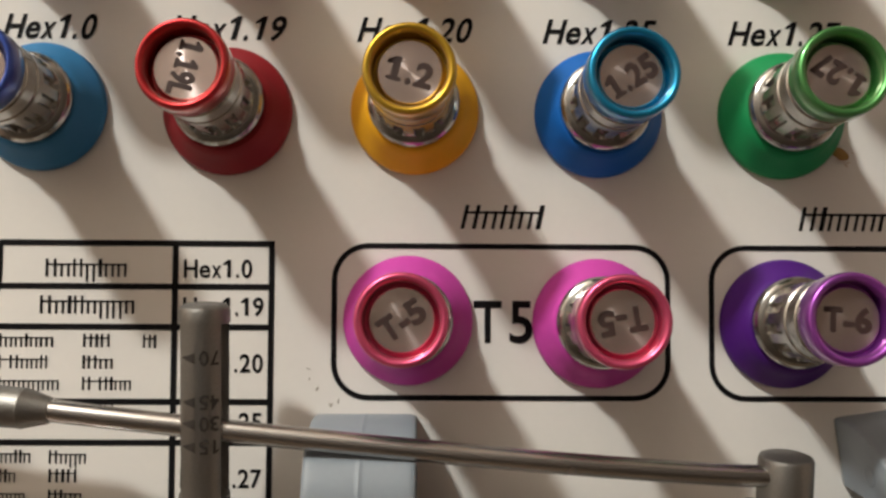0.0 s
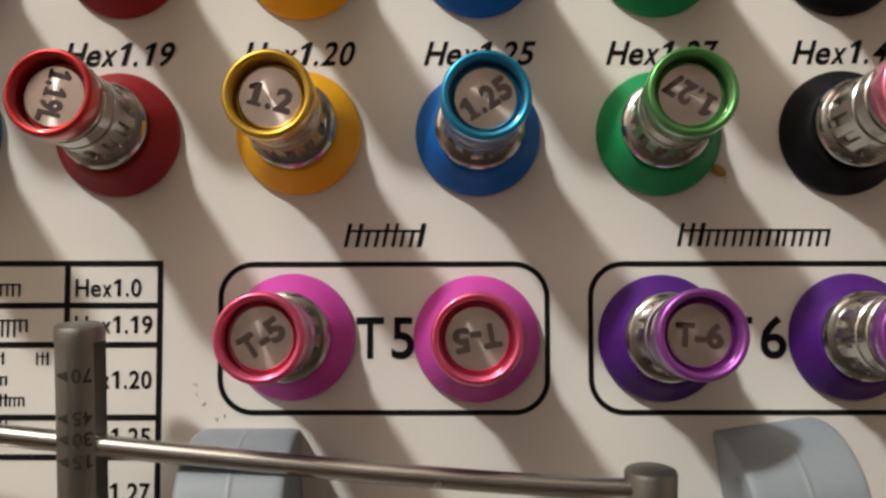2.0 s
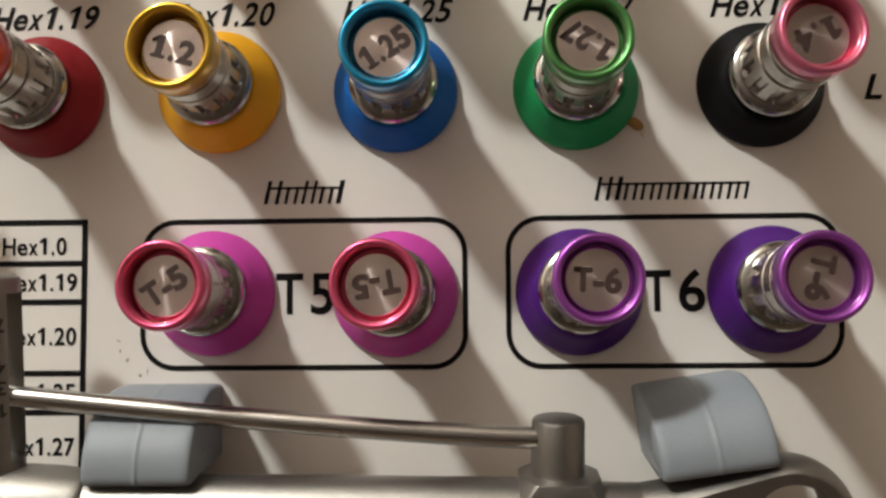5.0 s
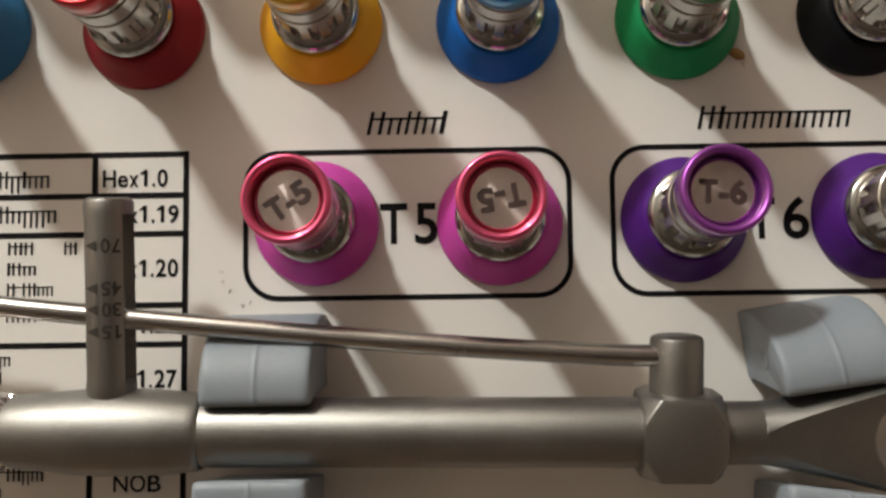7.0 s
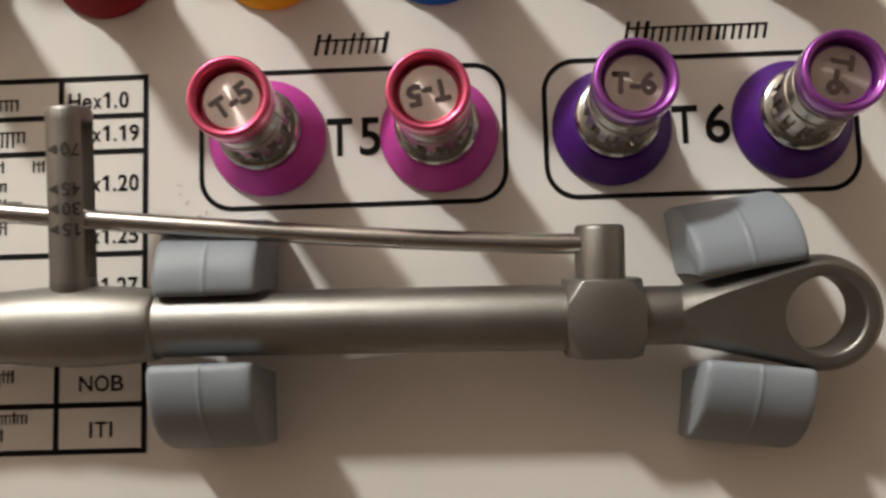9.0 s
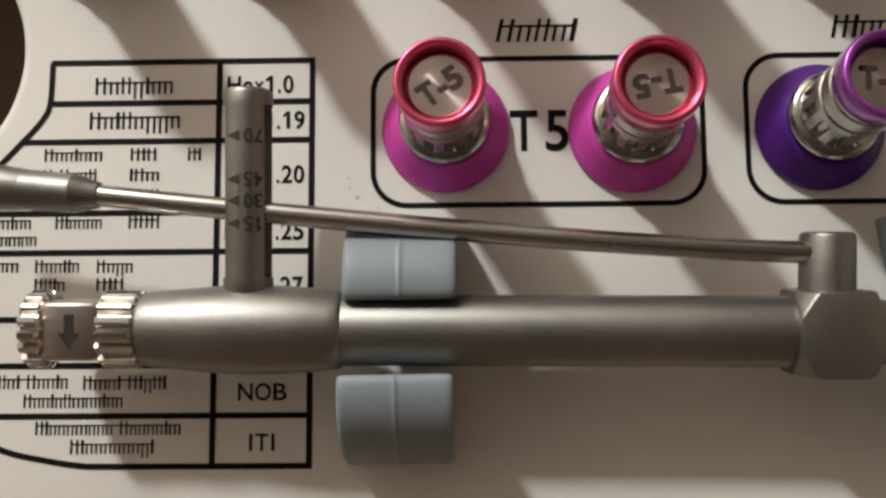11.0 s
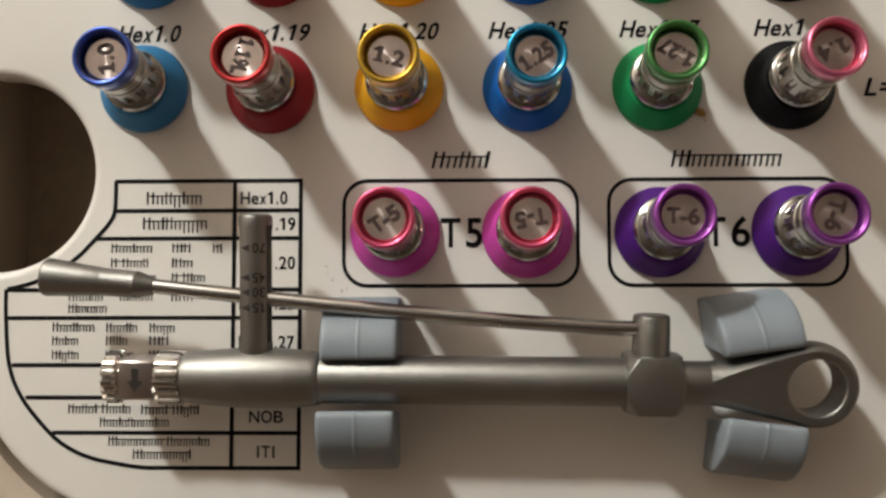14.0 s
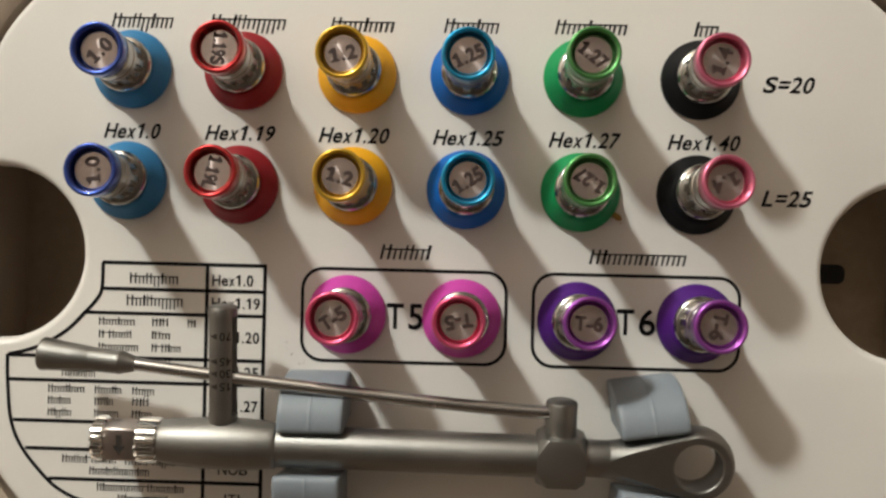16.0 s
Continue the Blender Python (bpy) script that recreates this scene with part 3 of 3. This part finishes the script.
def knurled(x0, x1, r, teeth=16):
    n = teeth * 6
    bm = bmesh.new()
    rings = []
    for x, cut in ((x0, 0.35), (x0 + 0.25, 0.0), (x1 - 0.25, 0.0), (x1, 0.35)):
        ring = []
        for k in range(n):
            a = 2 * math.pi * k / n
            rr = r - cut - (0.0, 0.0, 0.0, 0.12, 0.5, 0.5)[k % 6]
            ring.append(bm.verts.new((x, rr * math.cos(a), rr * math.sin(a))))
        rings.append(ring)
    for a, b in zip(rings, rings[1:]):
        for k in range(n):
            bm.faces.new((a[k], a[(k + 1) % n], b[(k + 1) % n], b[k]))
    bm.faces.new(rings[0][::-1])
    bm.faces.new(rings[-1])
    return bm


part("knurled_wheel", knurled(-35.1, -33.35, 3.0), BRIGHT, wrench, "bright knurled wheel", sharp=25)
part("knurled_wheel", knurled(-29.4, -26.4, 3.0), BRIGHT, wrench, "bright knurled wheel", sharp=25)
block = part("ratchet_block", box_block(-33.5, -29.2, 2.22, 0.4), SATIN, wrench)
bm = bmesh.new()
bm.faces.new([bm.verts.new((-31.3 + x, y, 2.26)) for x, y in ((-0.38, 1.3), (0.38, 1.3), (0.38, -0.1), (0.85, -0.1), (0, -1.35), (-0.85, -0.1), (-0.38, -0.1))])
part("arrow_mark", bm, ETCH, block, flat=True)

# scale arm with a slot for the lever
def slotted_arm(cx, R, low, high, y0, y1):
    """A round bar along y with a slot right through it from side to side, between two heights."""
    a0, a1 = math.asin(low / R), math.asin(high / R)
    right = [a0 + (a1 - a0) * k / 12 for k in range(13)]
    left = [math.pi - a for a in reversed(right)]
    top = [a1 + (math.pi - 2 * a1) * k / 16 for k in range(1, 16)]
    under = [left[-1] + (2 * math.pi + a0 - left[-1]) * k / 18 for k in range(1, 18)]
    angles = right + top + left + under
    n, lft = len(angles), 13 + len(top)
    bm = bmesh.new()
    rings = [[bm.verts.new((cx + r * math.cos(a), y, r * math.sin(a))) for a in angles] for r, y in ((1.6, 2.4), (R, 3.0), (R, y0), (R, y1), (R, 17.85), (R - 0.12, 18.15), (R - 0.4, 18.3))]
    for m, (a, b) in enumerate(zip(rings, rings[1:])):
        for k in range(n):
            if m == 2 and (k < 12 or lft <= k < lft + 12):
                continue
            bm.faces.new((a[k], a[(k + 1) % n], b[(k + 1) % n], b[k]))
    bm.faces.new(rings[0][::-1])
    bm.faces.new(rings[-1])
    a, b = rings[2], rings[3]
    for ring in (a, b):
        bm.faces.new(ring[:13] + ring[lft:lft + 13])
    bm.faces.new((a[12], b[12], b[lft], a[lft]))
    bm.faces.new((a[0], b[0], b[lft + 12], a[lft + 12]))
    return bm


ARM_X = -18.45
arm = part("scale_arm", slotted_arm(ARM_X, 1.88, -0.95, 1.15, 4.0, 17.0), STEEL, wrench, "round slotted scale arm with etched torque marks")


def curl(bm, radius, cx, z):
    """Wraps flat marks round a bar that runs along y."""
    for v in bm.verts:
        a = (v.co.x - cx) / radius
        v.co.x, v.co.z = cx + math.sin(a) * radius, z + math.cos(a) * radius


for y, body in ((14.6, "70"), (11.35, "45"), (9.75, "30"), (8.05, "15")):
    bm = lettering(body, ARM_X + 0.1, ARM_X + 1.55, y - 0.52, 1.04, 0, 0.02)
    bmesh.ops.rotate(bm, cent=(ARM_X + 0.82, y, 0), matrix=Matrix.Rotation(math.pi, 3, "Z"), verts=bm.verts)
    for k in range(6):
        u, v = 0.02 + k * 0.98 / 6, 0.02 + (k + 1) * 0.98 / 6
        q = ((u, -1), (v, -1), (v, 1), (u, 1))
        bm.faces.new([bm.verts.new((ARM_X - 1.35 + 1.1 * a, y + 0.4 * a * b, 0)) for a, b in q])
    curl(bm, 1.945, ARM_X, 0)
    part("torque_mark", bm, ETCH, arm, flat=True)
part("post", lathe([(1.8, 2.3), (2.05, 2.6), (2.03, 7.12), (1.92, 7.4), (1.65, 7.52)], 48, Matrix.Translation((25.3, 0, 0)) @ ALONG_Y), STEEL, wrench)


def rod(p0, p1, profile, n=32):
    d = (Vector(p1) - Vector(p0))
    m = Matrix.Translation(p0) @ d.to_track_quat("Z", "Y").to_matrix().to_4x4()
    return lathe(profile, n, m)


P0, P1 = (24.5, 6.0, 0.4), (-29.8, 10.2, 0.2)


def bent_rod(p0, p1, r, sag, n=24, steps=20):
    """A round rod from p0 to p1 that sags a little sideways."""
    bm = bmesh.new()
    rows = []
    for k in range(steps + 1):
        u = k / steps
        c = Vector(p0).lerp(Vector(p1), u) + Vector((0, -sag * 4 * u ** 0.75 * (1 - u ** 0.75), 0))
        rows.append([bm.verts.new(c + Vector((0, r * math.cos(2 * math.pi * j / n), r * math.sin(2 * math.pi * j / n)))) for j in range(n)])
    for a, b in zip(rows, rows[1:]):
        for j in range(n):
            bm.faces.new((a[j], a[(j + 1) % n], b[(j + 1) % n], b[j]))
    bm.faces.new(rows[0][::-1])
    bm.faces.new(rows[-1])
    return bm


part("lever_rod", bent_rod(P0, P1, 0.84, 0.5), ROD, wrench, "thin polished lever rod")
P2 = Vector(P1) + (Vector(P1) - Vector(P0)).normalized() * 12.3
part("lever_knob", rod(P1, P2, [(0.8, -0.1), (1.0, 0.0), (1.5, 1.8), (1.54, 1.9), (1.5, 2.0), (1.5, 2.1), (1.56, 5.7), (1.58, 5.85), (1.62, 6.0), (1.78, 8.0), (1.98, 10.2), (2.13, 11.7), (2.14, 11.9), (2.03, 12.12), (1.72, 12.22)], 44), STEEL, wrench, "tapered steel lever knob", sharp=12)

# ---------- crumbs and lint ----------
bm = bmesh.new()
bmesh.ops.create_icosphere(bm, subdivisions=2, radius=0.55)
for v in bm.verts:
    v.co = Vector((v.co.x * 1.5 + v.co.y * 0.6, v.co.y * 0.9, v.co.z * 0.45 + 0.2)) + 0.18 * noise.noise_vector(v.co * 2.3)
crumb = part("glue_crumb", bm, CRUMB)
crumb.matrix_world = place(33.3, 14.6, 0, 0, 0, -50)
tagged(crumb, "small amber glue crumb on the tray", "crumb")


def fibre(bm, x, y, turn, steps, rng):
    """A short curled thread lying on the tray."""
    ring, c, a = None, Vector((x, y, 0.04)), turn
    for k in range(steps):
        side = Vector((-math.sin(a), math.cos(a), 0)) * 0.035
        now = [bm.verts.new(c + side * math.cos(v) + Vector((0, 0, 0.03 * math.sin(v)))) for v in (0, 2.09, 4.19)]
        if ring:
            for j in range(3):
                bm.faces.new((ring[j], ring[(j + 1) % 3], now[(j + 1) % 3], now[j]))
        ring = now
        a += rng.uniform(-0.7, 0.7)
        c = c + Vector((math.cos(a), math.sin(a), 0)) * 0.12


rng = random.Random(4)
for x, y, many, spread in ((-11.8, -5.15, 4, 0.4), (-9.95, -6.9, 3, 0.3), (33.9, 13.9, 3, 0.4)):
    bm = bmesh.new()
    for _ in range(many):
        fibre(bm, rng.gauss(0, spread), rng.gauss(0, spread), rng.uniform(0, 6.28), rng.randint(2, 5), rng)
    lint = part("lint_fibre", bm, LINT if x < 0 else CRUMB)
    lint.matrix_world = place(x, y, 0)
    tagged(lint, "tiny brown lint fibres lying on the tray" if x < 0 else "tiny amber glue threads beside the green grommet", "lint", "lint on the tray")
